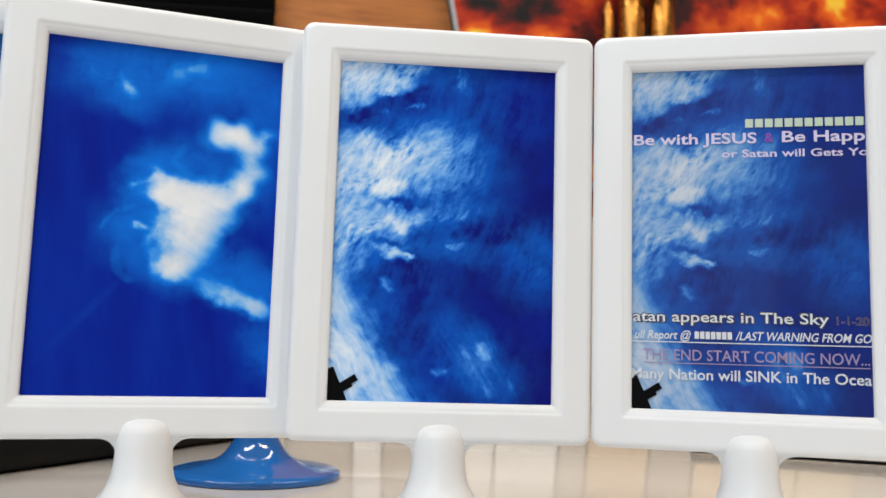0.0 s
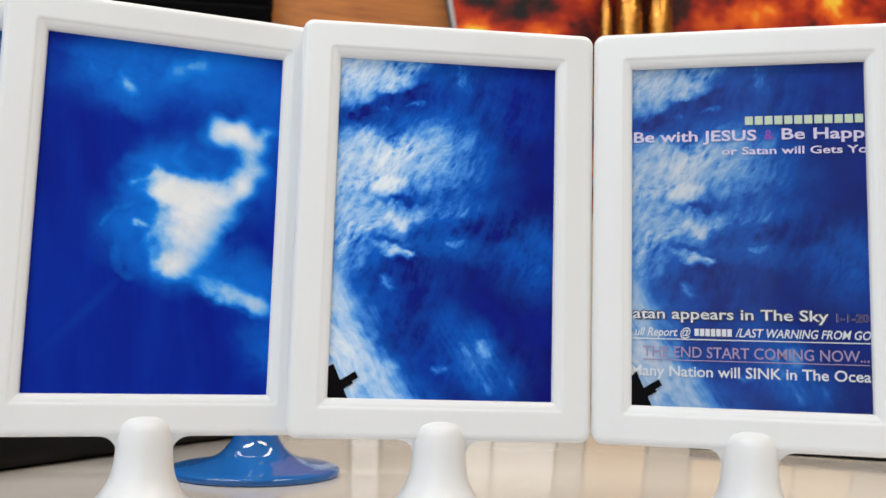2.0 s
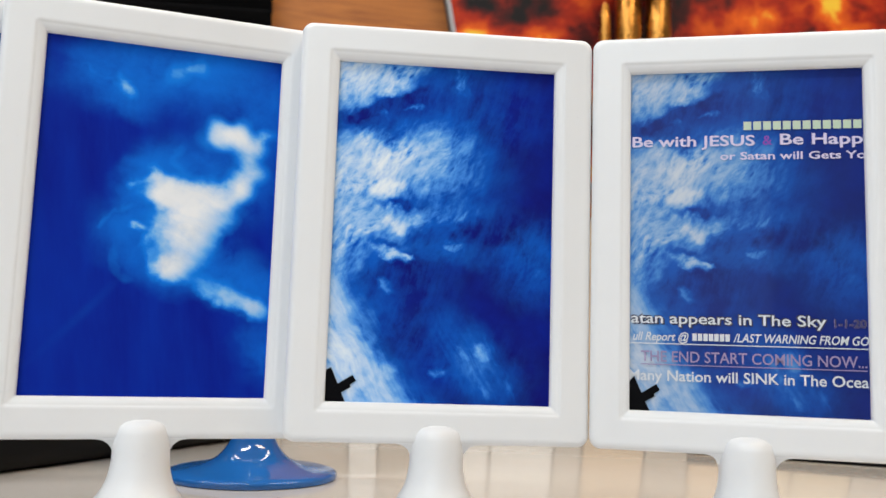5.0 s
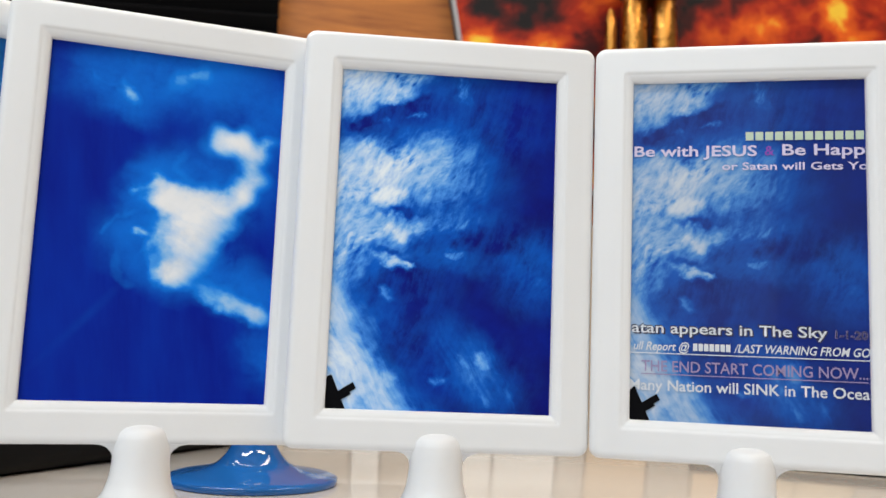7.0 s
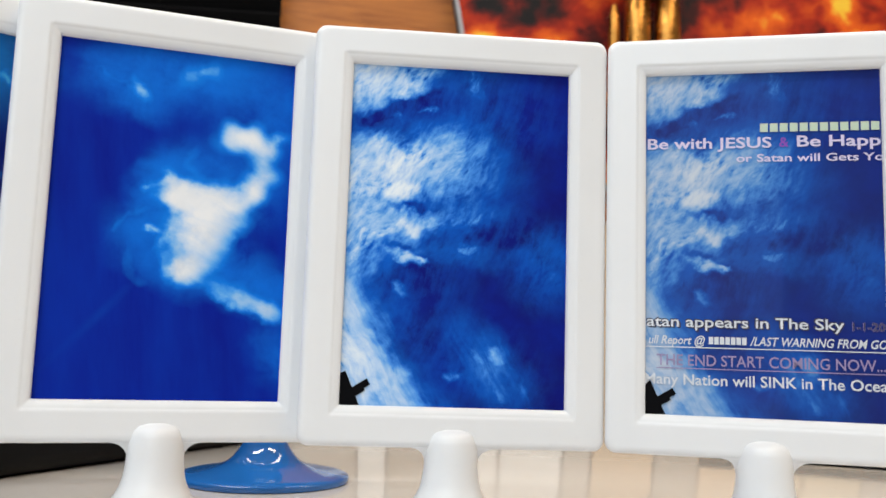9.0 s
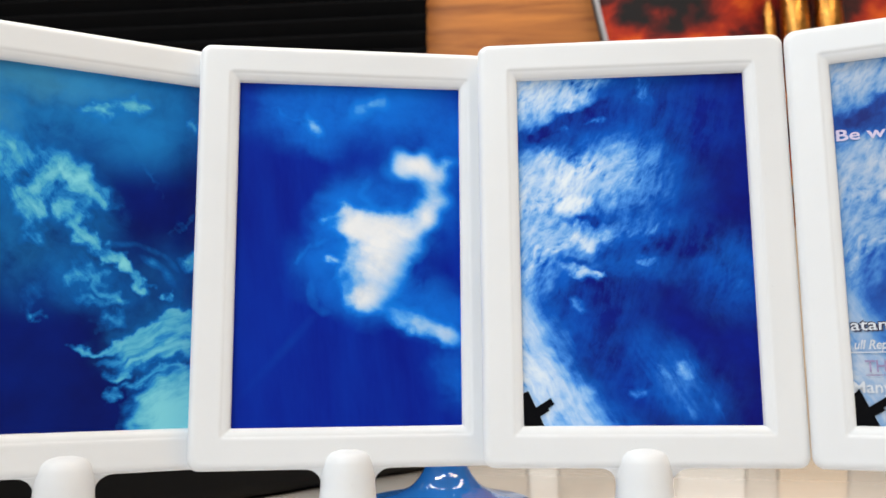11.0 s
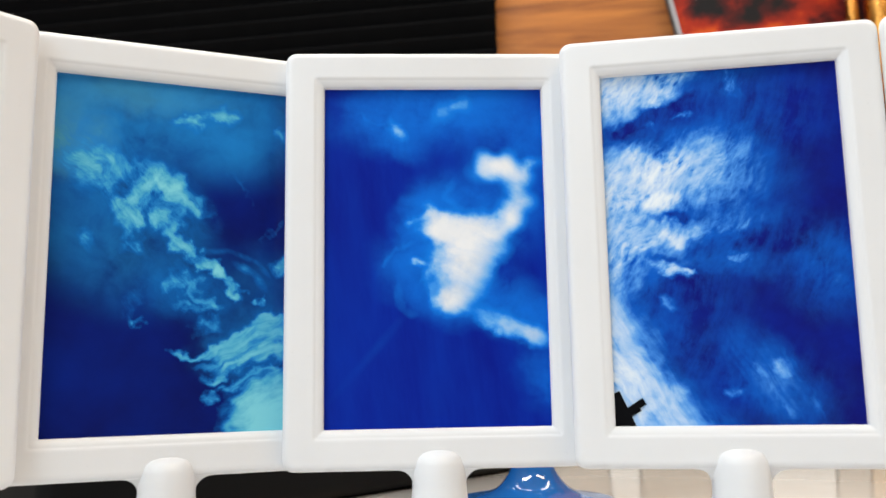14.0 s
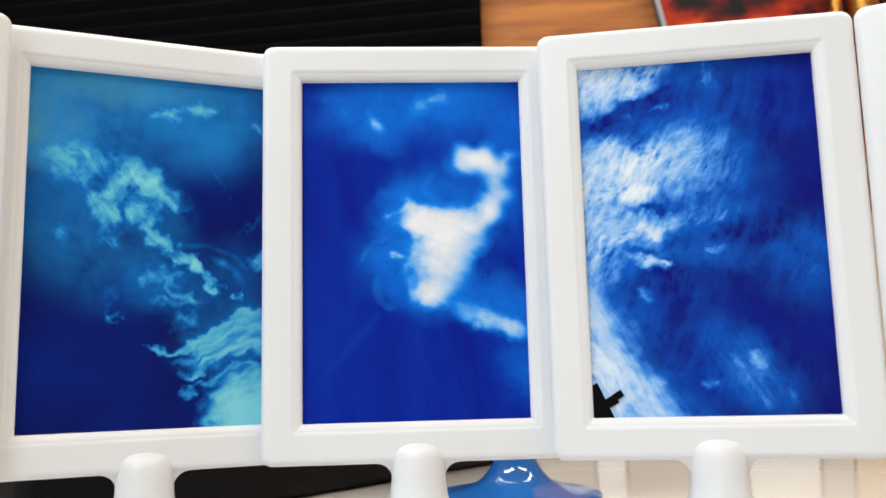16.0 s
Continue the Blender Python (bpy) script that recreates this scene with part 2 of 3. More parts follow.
    c = p.blob(c, 0.48, 0.912, 0.07, 0.020, 5, 0.36)
    c = p.blob(c, 0.69, 0.852, 0.06, 0.022, 45, 0.28)
    c = p.strand(c, ((0.55, 0.82), (0.66, 0.92), (0.74, 0.99)), 0.014, 0.09)
    c = p.strand(c, ((0.68, 0.80), (0.78, 0.90), (0.84, 0.98)), 0.014, 0.09)
    c = p.blob(c, 0.27, 0.92, 0.06, 0.03, 60, 0.3)
    # combed fibres: rising above, falling below
    low = p.down(0.58, 0.74)
    rise = p.math("ADD", centred(p, p.fibres(-64, 0.020, 0.08, 5, 0.6), 1.9), centred(p, p.fibres(-34, 0.014, 0.06, 5, 0.6), 1.3))
    fall = p.math("ADD", centred(p, p.fibres(60, 0.020, 0.13, 5, 0.55), 1.9), centred(p, p.fibres(24, 0.03, 0.10, 5, 0.55), 1.0))
    comb = p.math("ADD", p.math("MULTIPLY", rise, p.math("SUBTRACT", 1.0, low)), p.math("MULTIPLY", fall, low))
    mottle = centred(p, p.noise(p.bent, 8, 8, 0.60)[0], 2.6, centred(p, p.noise(p.flat, 40, 4, 0.6)[0], 0.7))
    tex = p.math("ADD", comb, mottle)
    v = p.math("MULTIPLY", p.math("MAXIMUM", v, 0.0), p.math("MAXIMUM", p.math("MULTIPLY_ADD", tex, 0.78, 0.78), 0.0))
    c = p.math("MULTIPLY", c, p.math("MAXIMUM", p.math("MULTIPLY_ADD", tex, 1.1, 0.72), 0.0))
    d = settled(p, p.math("ADD", v, c), 0.95)
    # the blue itself, thinly veiled
    h = 0.0
    h = p.blob(h, 0.30, 0.22, 0.75, 0.40, 0, 0.9, True)
    h = p.blob(h, 0.12, 0.6, 0.62, 0.42, 0, 1.0, True)
    h = p.blob(h, 0.55, 0.50, 0.5, 0.14, 0, 0.6, True)
    h = p.blob(h, 0.60, 0.88, 0.5, 0.18, 20, 0.7, True)
    h = p.blob(h, 0.92, 0.57, 0.3, 0.18, -20, 1.1, True)
    h = p.blob(h, 0.72, 0.12, 0.4, 0.20, 0, 0.35, True)
    thin = p.math("ADD", centred(p, p.fibres(-72, 0.035, 0.16, 8, 0.66), 3.2), centred(p, p.noise(p.flat, 7, 9, 0.64)[0], 3.8, 0.42))
    h = p.math("MULTIPLY", h, p.math("MAXIMUM", thin, 0.0))
    base = p.ramp(p.noise(p.flat, 4.5, 7, 0.6)[0], [(0.38, (0.006, 0.006, 0.13)), (0.66, (0.004, 0.016, 0.25))])
    blue = p.mix(settled(p, h, 0.85), base, (0.005, 0.110, 0.58))
    col = clouded(p, d, blue, (0.006, 0.150, 0.68), (0.14, 0.40, 0.80), (0.78, 0.84, 0.90), 0.0, 0.30, 0.12, 0.86)
    # dull milky reflection over the captioned print, mixed evenly into its colour
    if milky:
        col = p.mix(milky, col, (0.030, 0.055, 0.14))
    return finish_print(p, col)


def teal_cloud_print():
    p = Print("teal_cloud_print").sheet(3, (0.07, 0.040))
    d = 0.0
    d = p.strand(d, ((0.52, 0.115), (0.62, 0.090), (0.74, 0.060)), 0.055, 0.42)
    d = p.blob(d, 0.63, 0.085, 0.12, 0.030, -20, 0.35)
    d = p.blob(d, 0.98, 0.13, 0.06, 0.03, 30, 0.4)
    # the stream, down and across
    d = p.blob(d, 0.06, 0.20, 0.34, 0.13, 10, 0.22)
    d = p.blob(d, 0.20, 0.25, 0.20, 0.065, 25, 0.18)
    d = p.strand(d, ((0.27, 0.235), (0.36, 0.26), (0.46, 0.30), (0.54, 0.345), (0.60, 0.39)), 0.060, 0.30)
    d = p.strand(d, ((0.42, 0.28), (0.50, 0.335), (0.58, 0.385)), 0.022, 0.35)
    d = p.strand(d, ((0.42, 0.29), (0.34, 0.35), (0.28, 0.40)), 0.070, 0.38)
    d = p.strand(d, ((0.30, 0.38), (0.33, 0.44), (0.34, 0.49)), 0.048, 0.34)
    d = p.strand(d, ((0.43, 0.385), (0.48, 0.415), (0.53, 0.45), (0.55, 0.49)), 0.040, 0.50)
    d = p.strand(d, ((0.54, 0.47), (0.60, 0.51), (0.655, 0.54)), 0.024, 0.36)
    d = p.strand(d, ((0.63, 0.53), (0.69, 0.565), (0.745, 0.60), (0.785, 0.635)), 0.026, 0.70)
    d = p.blob(d, 0.22, 0.33, 0.13, 0.05, 66, 0.34)
    d = p.blob(d, 0.13, 0.46, 0.08, 0.040, 74, 0.22)
    d = p.blob(d, 0.10, 0.28, 0.16, 0.06, 60, 0.16)
    # hooks and threads below the stream
    d = p.strand(d, ((0.54, 0.52), (0.535, 0.57), (0.47, 0.60)), 0.028, 0.26)
    d = p.strand(d, ((0.57, 0.54), (0.59, 0.60), (0.67, 0.645)), 0.024, 0.20)
    d = p.strand(d, ((0.52, 0.63), (0.62, 0.655), (0.70, 0.645)), 0.022, 0.18)
    d = p.strand(d, ((0.60, 0.69), (0.68, 0.70), (0.72, 0.67)), 0.026, 0.16)
    d = p.strand(d, ((0.36, 0.60), (0.31, 0.64), (0.33, 0.68)), 0.034, 0.14)
    d = p.blob(d, 0.36, 0.675, 0.05, 0.018, 0, 0.30)
    d = p.blob(d, 0.855, 0.645, 0.03, 0.018, 50, 0.40)
    # fine arcs
    d = p.strand(d, ((0.62, 0.49), (0.74, 0.485), (0.86, 0.515), (0.92, 0.56)), 0.014, 0.08, True)
    d = p.strand(d, ((0.76, 0.52), (0.85, 0.55), (0.90, 0.60)), 0.020, 0.16, True)
    d = p.strand(d, ((0.87, 0.455), (0.93, 0.415), (1.0, 0.385)), 0.020, 0.18)
    d = p.blob(d, 0.99, 0.53, 0.07, 0.05, 60, 0.5)
    d = p.strand(d, ((0.72, 0.26), (0.80, 0.35)), 0.016, 0.08)
    # waves
    w = 0.0
    w = p.strand(w, ((0.50, 0.762), (0.58, 0.782), (0.66, 0.778), (0.76, 0.735), (0.86, 0.695), (1.0, 0.690)), 0.020, 0.42)
    w = p.strand(w, ((0.68, 0.785), (0.82, 0.730), (1.0, 0.715)), 0.034, 0.36)
    w = p.strand(w, ((0.60, 0.825), (0.70, 0.815), (0.80, 0.765)), 0.020, 0.22)
    w = p.strand(w, ((0.64, 0.870), (0.74, 0.830), (0.85, 0.782), (1.0, 0.775)), 0.022, 0.38)
    w = p.strand(w, ((0.78, 0.825), (0.90, 0.795), (1.0, 0.80)), 0.034, 0.34)
    w = p.strand(w, ((0.70, 0.885), (0.80, 0.865), (0.90, 0.845), (1.0, 0.85)), 0.018, 0.30)
    w = p.blob(w, 0.88, 0.76, 0.32, 0.11, -12, 0.30)
    w = p.blob(w, 0.95, 0.955, 0.28, 0.13, -8, 1.5)
    w = p.blob(w, 0.90, 0.99, 0.20, 0.10, 0, 0.8)
    w = p.strand(w, ((0.63, 0.945), (0.66, 0.915), (0.70, 0.895)), 0.022, 0.30)
    d = p.blob(d, 0.38, 0.33, 0.46, 0.15, 34, 0.20, True)
    d = p.blob(d, 0.56, 0.60, 0.34, 0.13, 20, 0.12, True)
    h = 0.0
    h = p.blob(h, 0.40, 0.00, 0.95, 0.34, 0, 1.9, True)
    h = p.blob(h, 0.10, 0.20, 0.50, 0.22, 0, 0.8, True)
    h = p.blob(h, 0.28, 0.44, 0.52, 0.28, 30, 1.15, True)
    h = p.blob(h, 0.70, 0.15, 0.60, 0.20, 0, 0.6, True)
    h = p.blob(h, 0.85, 0.60, 0.40, 0.20, 0, 0.3)
    h = p.blob(h, 0.88, 0.78, 0.36, 0.15, -10, 0.9)
    soft = centred(p, p.noise(p.bent, 8, 9, 0.62)[0], 4.4)
    fine = centred(p, p.fibres(48, 0.016, 0.06), 1.6, soft)
    d = frayed(p, settled(p, d, 1.25), fine, 1.2, 0.46)
    comb = centred(p, p.fibres(-22, 0.016, 0.13, 4, 0.55), 2.4, centred(p, p.noise(p.flat, 9, 7, 0.6)[0], 1.5))
    w = frayed(p, settled(p, w, 1.3), comb, 1.0, 0.36)
    d = p.math("ADD", d, w)
    h = p.math("MULTIPLY", h, p.math("MAXIMUM", centred(p, p.noise(p.bent, 4.5, 8, 0.58)[0], 3.0, 0.7), 0.0))
    base = p.ramp(p.noise(p.flat, 3, 6)[0], [(0.3, (0.004, 0.005, 0.070)), (0.7, (0.003, 0.016, 0.20))])
    blue = p.mix(settled(p, h, 0.95), base, (0.016, 0.25, 0.66))
    g = p.blob(p.blob(0.0, 0.0, 0.18, 0.30, 0.15, 10, 0.75), 0.30, 0.03, 0.6, 0.10, 0, 0.30)
    blue = p.mix(g, blue, (0.10, 0.36, 0.38))
    col = clouded(p, d, blue, (0.007, 0.18, 0.60), (0.055, 0.36, 0.60), (0.21, 0.62, 0.72), 0.02, 0.34, 0.14, 0.92)
    return finish_print(p, col)


def fire_print():
    n = Nodes("fire_print", 0.35)
    v = n.coords()
    w = n.vmath("ADD", v, n.scaled(n.vmath("SUBTRACT", n.noise(v, 4, 3)[1], (0.5, 0.5, 0.5)), 0.12))
    w = n.vmath("ADD", w, (0.31, 0.2, 0.47))
    f = n.noise(n.scaled(w, (1, 1, 1.3)), 6.5, 6, 0.55)[0]
    c = n.ramp(f, [(0.40, (0.004, 0.003, 0.004)), (0.46, (0.07, 0.004, 0.003)), (0.53, (0.34, 0.018, 0.003)), (0.62, (0.70, 0.11, 0.006)), (0.67, (0.80, 0.50, 0.04))])
    n.put("Base Color", c)
    n.out.inputs["Specular IOR Level"].default_value = 0.2
    n.out.inputs["Roughness"].default_value = 0.6
    return n.m


def timber(name, light, dark, rough=0.45):
    n = Nodes(name, rough)
    v = n.coords()
    r = n.add("ShaderNodeObjectInfo").outputs["Random"]
    s = n.add("ShaderNodeVectorMath", {0: n.scaled(v, (1.2, 8, 14))}, operation="ADD")
    n.t.links.new(n.math("MULTIPLY", r, 17.0), s.inputs[1])
    grain = n.noise(s.outputs[0], 3.0, 6, 0.6, 1.2)[0]
    fine = n.noise(n.scaled(v, (3, 60, 160)), 4, 4)[0]
    c = n.ramp(grain, [(0.30, dark), (0.62, light)])
    c = n.mix(n.math("MULTIPLY", fine, 0.35), c, dark)
    n.put("Base Color", c)
    n.out.inputs["Specular IOR Level"].default_value = 0.25
    n.bump(fine, 0.2, 0.001)
    return n.m


def table_top_material():
    n = Nodes("table_laminate", 0.2)
    v = n.coords()
    a, b = n.noise(v, 3, 4)[0], n.noise(v, 220, 4)[0]
    c = n.ramp(a, [(0.3, (0.62, 0.585, 0.54)), (0.7, (0.70, 0.665, 0.62))])
    c = n.mix(n.math("MULTIPLY", b, 0.18), c, (0.50, 0.47, 0.43))
    n.put("Base Color", c)
    n.put("Roughness", n.math("MULTIPLY_ADD", n.noise(v, 60, 4)[0], 0.06, 0.05))
    n.bump(b, 0.03, 0.0003)
    return n.m


def painted(name, colour, rough=0.7):
    n = Nodes(name, rough)
    v = n.coords()
    a, b = n.noise(v, 2.5, 4)[0], n.noise(v, 120, 4)[0]
    r = n.add("ShaderNodeObjectInfo").outputs["Random"]
    k = n.math("MULTIPLY_ADD", r, 0.18, n.math("MULTIPLY", a, 0.2))
    n.put("Base Color", n.mix(k, colour, tuple(c * 0.72 for c in colour)))
    n.bump(b, 0.1, 0.001)
    return n.m


def brass(name, colour):
    n = Nodes(name, 0.28, 1.0)
    v = n.coords()
    n.put("Base Color", n.mix(n.noise(v, 40, 5)[0], tuple(c * 0.6 for c in colour), colour))
    n.put("Roughness", n.math("MULTIPLY_ADD", n.noise(v, 90, 4)[0], 0.3, 0.14))
    return n.m


WHITE = moulded("white_plastic", (0.79, 0.79, 0.795), 0.30, 0.03, 600, 0.015)
BLUE = moulded("blue_lacquered_plastic", (0.018, 0.15, 0.50), 0.05, 0.06, 700, 0.02, 0.65)
BLACK = moulded("black_satin_plastic", (0.007, 0.007, 0.0075), 0.5, 0.2, 500, 0.05, 0.12)
MATTE = moulded("matte_black_paint", (0.006, 0.006, 0.0065), 0.75, 0.2, 500, 0.05, 0.04)
INK = moulded("black_ink", (0.003, 0.003, 0.004), 0.6, 0.1, 900, 0.02, 0.05)
BACKING = moulded("dark_card_backing", (0.06, 0.06, 0.06), 0.8)
TABLETOP = table_top_material()
WOOD = timber("orange_brown_timber", (0.56, 0.20, 0.038), (0.22, 0.065, 0.012))
PLASTER = painted("warm_white_plaster", (0.72, 0.69, 0.64))
# for the unseen front wall, kept dark so that the prints mirror little light
UMBER = painted("umber_plaster", (0.045, 0.042, 0.042))
CEILING = painted("ceiling_paint", (0.80, 0.79, 0.77))
FLOORING = timber("floor_timber", (0.34, 0.22, 0.12), (0.2, 0.12, 0.06))
SILVER = moulded("silver_grey_lacquer", (0.34, 0.34, 0.36), 0.5)
GOLD = brass("polished_gold", (0.50, 0.23, 0.05))
CLOUD, TEAL, FIRE = white_cloud_print(), teal_cloud_print(), fire_print()
STREAKED, MILKY = streaked_sky_print("streaked_sky_print", 0.0), streaked_sky_print("milky_sky_print", 0.32)


def lettering(name, colour):
    return moulded(name, colour, 0.4, 0.03)


# ---- mesh helpers ----
def mesh_of(bm, name, material, smooth=True):
    bmesh.ops.recalc_face_normals(bm, faces=bm.faces)
    me = bpy.data.meshes.new(name)
    bm.to_mesh(me)
    bm.free()
    me.materials.append(material)
    if smooth:
        me.polygons.foreach_set("use_smooth", [True] * len(me.polygons))
        me.set_sharp_from_angle(angle=radians(35))
    return me


def part(name, bm, material, parent=None, label="", smooth=True):
    ob = new(name, mesh_of(bm, name, material, smooth))
    ob.parent = parent
    if label:
        tagged(ob, label)
    return ob


def box(x0, x1, y0, y1, z0, z1, bevel=0.0, segments=2):
    bm = bmesh.new()
    bmesh.ops.create_cube(bm, size=1)
    for v in bm.verts:
        v.co = Vector(((x0 + x1) / 2 + v.co.x * (x1 - x0), (y0 + y1) / 2 + v.co.y * (y1 - y0), (z0 + z1) / 2 + v.co.z * (z1 - z0)))
    if bevel:
        bmesh.ops.bevel(bm, geom=list(bm.edges), offset=bevel, segments=segments, affect="EDGES", profile=0.5)
    return bm


def lathe(profile, steps=64):
    """A turned shape from (radius, height) pairs round the z axis, closed at radius 0."""
    bm = bmesh.new()
    rings = []
    for r, z in profile:
        if r <= 1e-6:
            rings.append([bm.verts.new((0, 0, z))])
        else:
            rings.append([bm.verts.new((r * math.cos(2 * math.pi * i / steps), r * math.sin(2 * math.pi * i / steps), z)) for i in range(steps)])
    for a, b in zip(rings, rings[1:]):
        for i in range(steps):
            j = (i + 1) % steps
            if len(a) == 1:
                bm.faces.new((a[0], b[i], b[j]))
            elif len(b) == 1:
                bm.faces.new((a[i], b[0], a[j]))
            else:
                bm.faces.new((a[i], b[i], b[j], a[j]))
    return bm


def rounded_loop(half, low, high, radius, seg=6):
    pts = []
    for cx, cz, start in ((half - radius, high - radius, 0), (-half + radius, high - radius, 90), (-half + radius, low + radius, 180), (half - radius, low + radius, 270)):
        for i in range(seg + 1):
            a = radians(start + 90 * i / seg)
            pts.append((cx + radius * math.cos(a), cz + radius * math.sin(a)))
    return pts


def smooth_curve(points, steps=6):
    """Points joined by a smooth line through them."""
    out = []
    n = len(points)
    for i in range(n - 1):
        p0, p1, p2, p3 = (Vector(points[min(max(i + k, 0), n - 1)]) for k in (-1, 0, 1, 2))
        for s in range(steps):
            t = s / steps
            out.append(tuple(0.5 * (2 * p1 + (p2 - p0) * t + (2 * p0 - 5 * p1 + 4 * p2 - p3) * t * t + (3 * p1 - p0 - 3 * p2 + p3) * t ** 3)))
    out.append(tuple(points[-1]))
    return out


# ---- the picture stands ----
HALF, HIGH, LOW, TOP = 0.048, 0.1479, -0.0168, 0.1638   # opening, and outer rim
STEM = 0.0572                                             # print's lower edge over the table
RECESS = 0.0012                                           # how far the prints lie behind the lip


def surround():
    """The moulded rim: back edge, rounded outer edge, flat face, a fine step and a bevel down to the print."""
    bm = bmesh.new()
    spec = [(-0.0012, 0.0080, 0.0042), (0.0, 0.0065, 0.0048), (0.0, -0.0008, 0.0048), (-0.0004, -0.0018, 0.0046), (-0.0012, -0.0026, 0.0042), (-0.0024, -0.0030, 0.0034), (-0.0034, -0.0030, 0.0028)]
    rings = []
    for off, y, r in spec:
        rings.append([bm.verts.new((x, y, z)) for x, z in rounded_loop(0.0648 + off, LOW - off, TOP + off, r)])
    for off, y, r in ((0.0050, -0.0030, 0.0016), (0.0041, -0.0030, 0.0014), (0.0037, -0.0028, 0.0013), (0.0033, -0.0026, 0.0012), (0.0028, -0.0025, 0.0011), (0.0021, -0.0024, 0.0009), (0.0008, -0.0017, 0.0006), (0.0003, -0.0013, 0.0004), (0.0, -0.0008, 0.0003), (0.0, 0.0080, 0.0003)):
        rings.append([bm.verts.new((x, y, z)) for x, z in rounded_loop(HALF + off, -off, HIGH + off, r)])
    rings.append(rings[0])
    for a, b in zip(rings, rings[1:]):
        for i in range(len(a)):
            j = (i + 1) % len(a)
            bm.faces.new((a[i], a[j], b[j], b[i]))
    return bm


def pedestal():
    """A round post with a domed head in front of the lower rail, that flares to a disc foot."""
    pts = [(0.0511, -0.0568), (0.0514, -0.0550), (0.0505, -0.0532), (0.0460, -0.0517), (0.0375, -0.0502), (0.0290, -0.0484), (0.0228, -0.0460), (0.0187, -0.0425), (0.0153, -0.0380), (0.0130, -0.0335), (0.0119, -0.0290), (0.0114, -0.0245), (0.0112, -0.0190), (0.0110, -0.0165), (0.0107, -0.0140)]
    prof = [(0.0, -STEM), (0.048, -STEM)] + smooth_curve(pts, 5) + [(0.0100, -0.0117), (0.0085, -0.0100), (0.0058, -0.0089), (0.0, -0.0084)]
    bm = lathe(prof, 72)
    for v in bm.verts:
        v.co.y += 0.0025
        if v.co.z > -0.025:
            v.co.y -= min(1.0, (v.co.z + 0.025) / 0.010) * 0.0005
    return bm


def fillet(side):
    """The web that curves from the lower rail into the side of the post."""
    bm = bmesh.new()
    cx, r, steps = 0.0174, 0.0063, 10
    cz = LOW - r
    front, back, inner = [], [], []
    for i in range(steps + 1):
        a = radians(90 + 90 * i / steps)
        x, z = cx + r * math.cos(a), cz + r * math.sin(a)
        k = 1 - i / steps
        y = 0.0025 - 0.0040 * math.sin(k * math.pi / 2)
        front.append(bm.verts.new((side * x, y, z)))
        back.append(bm.verts.new((side * x, 0.0065, z)))
        inner.append(bm.verts.new((side * 0.005, y - 0.0004 * k, z)))
    lift = [bm.verts.new((side * x, y, LOW + 0.0016)) for x, y in ((cx, -0.0016), (0.005, -0.0022))]
    for i in range(steps):
        bm.faces.new((front[i], front[i + 1], back[i + 1], back[i]))
        bm.faces.new((inner[i], inner[i + 1], front[i + 1], front[i]))
    bm.faces.new((lift[0], lift[1], inner[0], front[0]))
    return bm


def panel(y, half, low, high):
    bm = bmesh.new()
    bm.faces.new([bm.verts.new(c) for c in ((-half, y, low), (half, y, low), (half, y, high), (-half, y, high))])
    return bm


def picture_stand(x, y, turn, print_material, label, plastic=WHITE, print_label=""):
    base = tagged(new("picture_stand"), label, "photo frame", "picture stands on the table")
    base.matrix_world = pose(x, y, ZO, 0, 0, turn)
    part("surround", surround(), plastic, base)
    part("pedestal", pedestal(), plastic, base)
    part("web", fillet(1), plastic, base)
    part("web", fillet(-1), plastic, base)
    part("back_board", box(-0.0565, 0.0565, 0.0024, 0.0060, -0.009, 0.157, 0.0006), BACKING, base)
    if print_material:
        sheet = part("photo_print", box(-0.0482, 0.0482, 0.0, 0.0003, -0.0002, HIGH + 0.0002), print_material, base, print_label, smooth=False)
        sheet.location.y = RECESS
    return base


def turned_box(cx, cz, length, thick, angle, y):
    bm = box(-length / 2, length / 2, y - 0.00012, y + 0.0001, -thick / 2, thick / 2)
    bmesh.ops.transform(bm, matrix=Matrix.Translation((cx, 0, cz)) @ Matrix.Rotation(radians(-angle), 4, "Y"), verts=bm.verts)
    return bm


def silhouette(base):
    """The dark beam ends at the corner of the two alike photographs."""
    part("dark_silhouette", turned_box(-0.0462, 0.0050, 0.0165, 0.0080, -66, -0.0003), INK, base, "black beam ends in the photograph", False)
    part("dark_silhouette", turned_box(-0.0402, 0.0074, 0.0098, 0.0029, 32, -0.00036), INK, base, "black beam ends in the photograph", False)
    part("dark_silhouette", turned_box(-0.0415, 0.0048, 0.0085, 0.0018, 30, -0.00042), INK, base, "black beam ends in the photograph", False)


stand_b = picture_stand(-0.2264, -0.0322, 31.9, TEAL, "white plastic picture stand with a teal cloud photograph")
stand_c = picture_stand(-0.1208, -0.0017, 12.65, CLOUD, "white plastic picture stand with a hooked white cloud on deep blue")
stand_d = picture_stand(0, 0, 0, STREAKED, "white plastic picture stand with a streaked blue sky photograph")
stand_e = picture_stand(0.1272, -0.0203, -17.05, MILKY, "white plastic picture stand with a captioned blue sky photograph")
stand_a = picture_stand(-0.3027, -0.1239, 58, TEAL, "white plastic picture stand seen at its edge")


def print_of(stand):
    return [ob for ob in stand.children if ob.name.startswith("photo_print")][0]


for some in (stand_d, stand_e):
    silhouette(print_of(some))
blue_stand = picture_stand(-0.0951, 0.170, 4, None, "glossy blue plastic picture stand behind the white ones", BLUE)


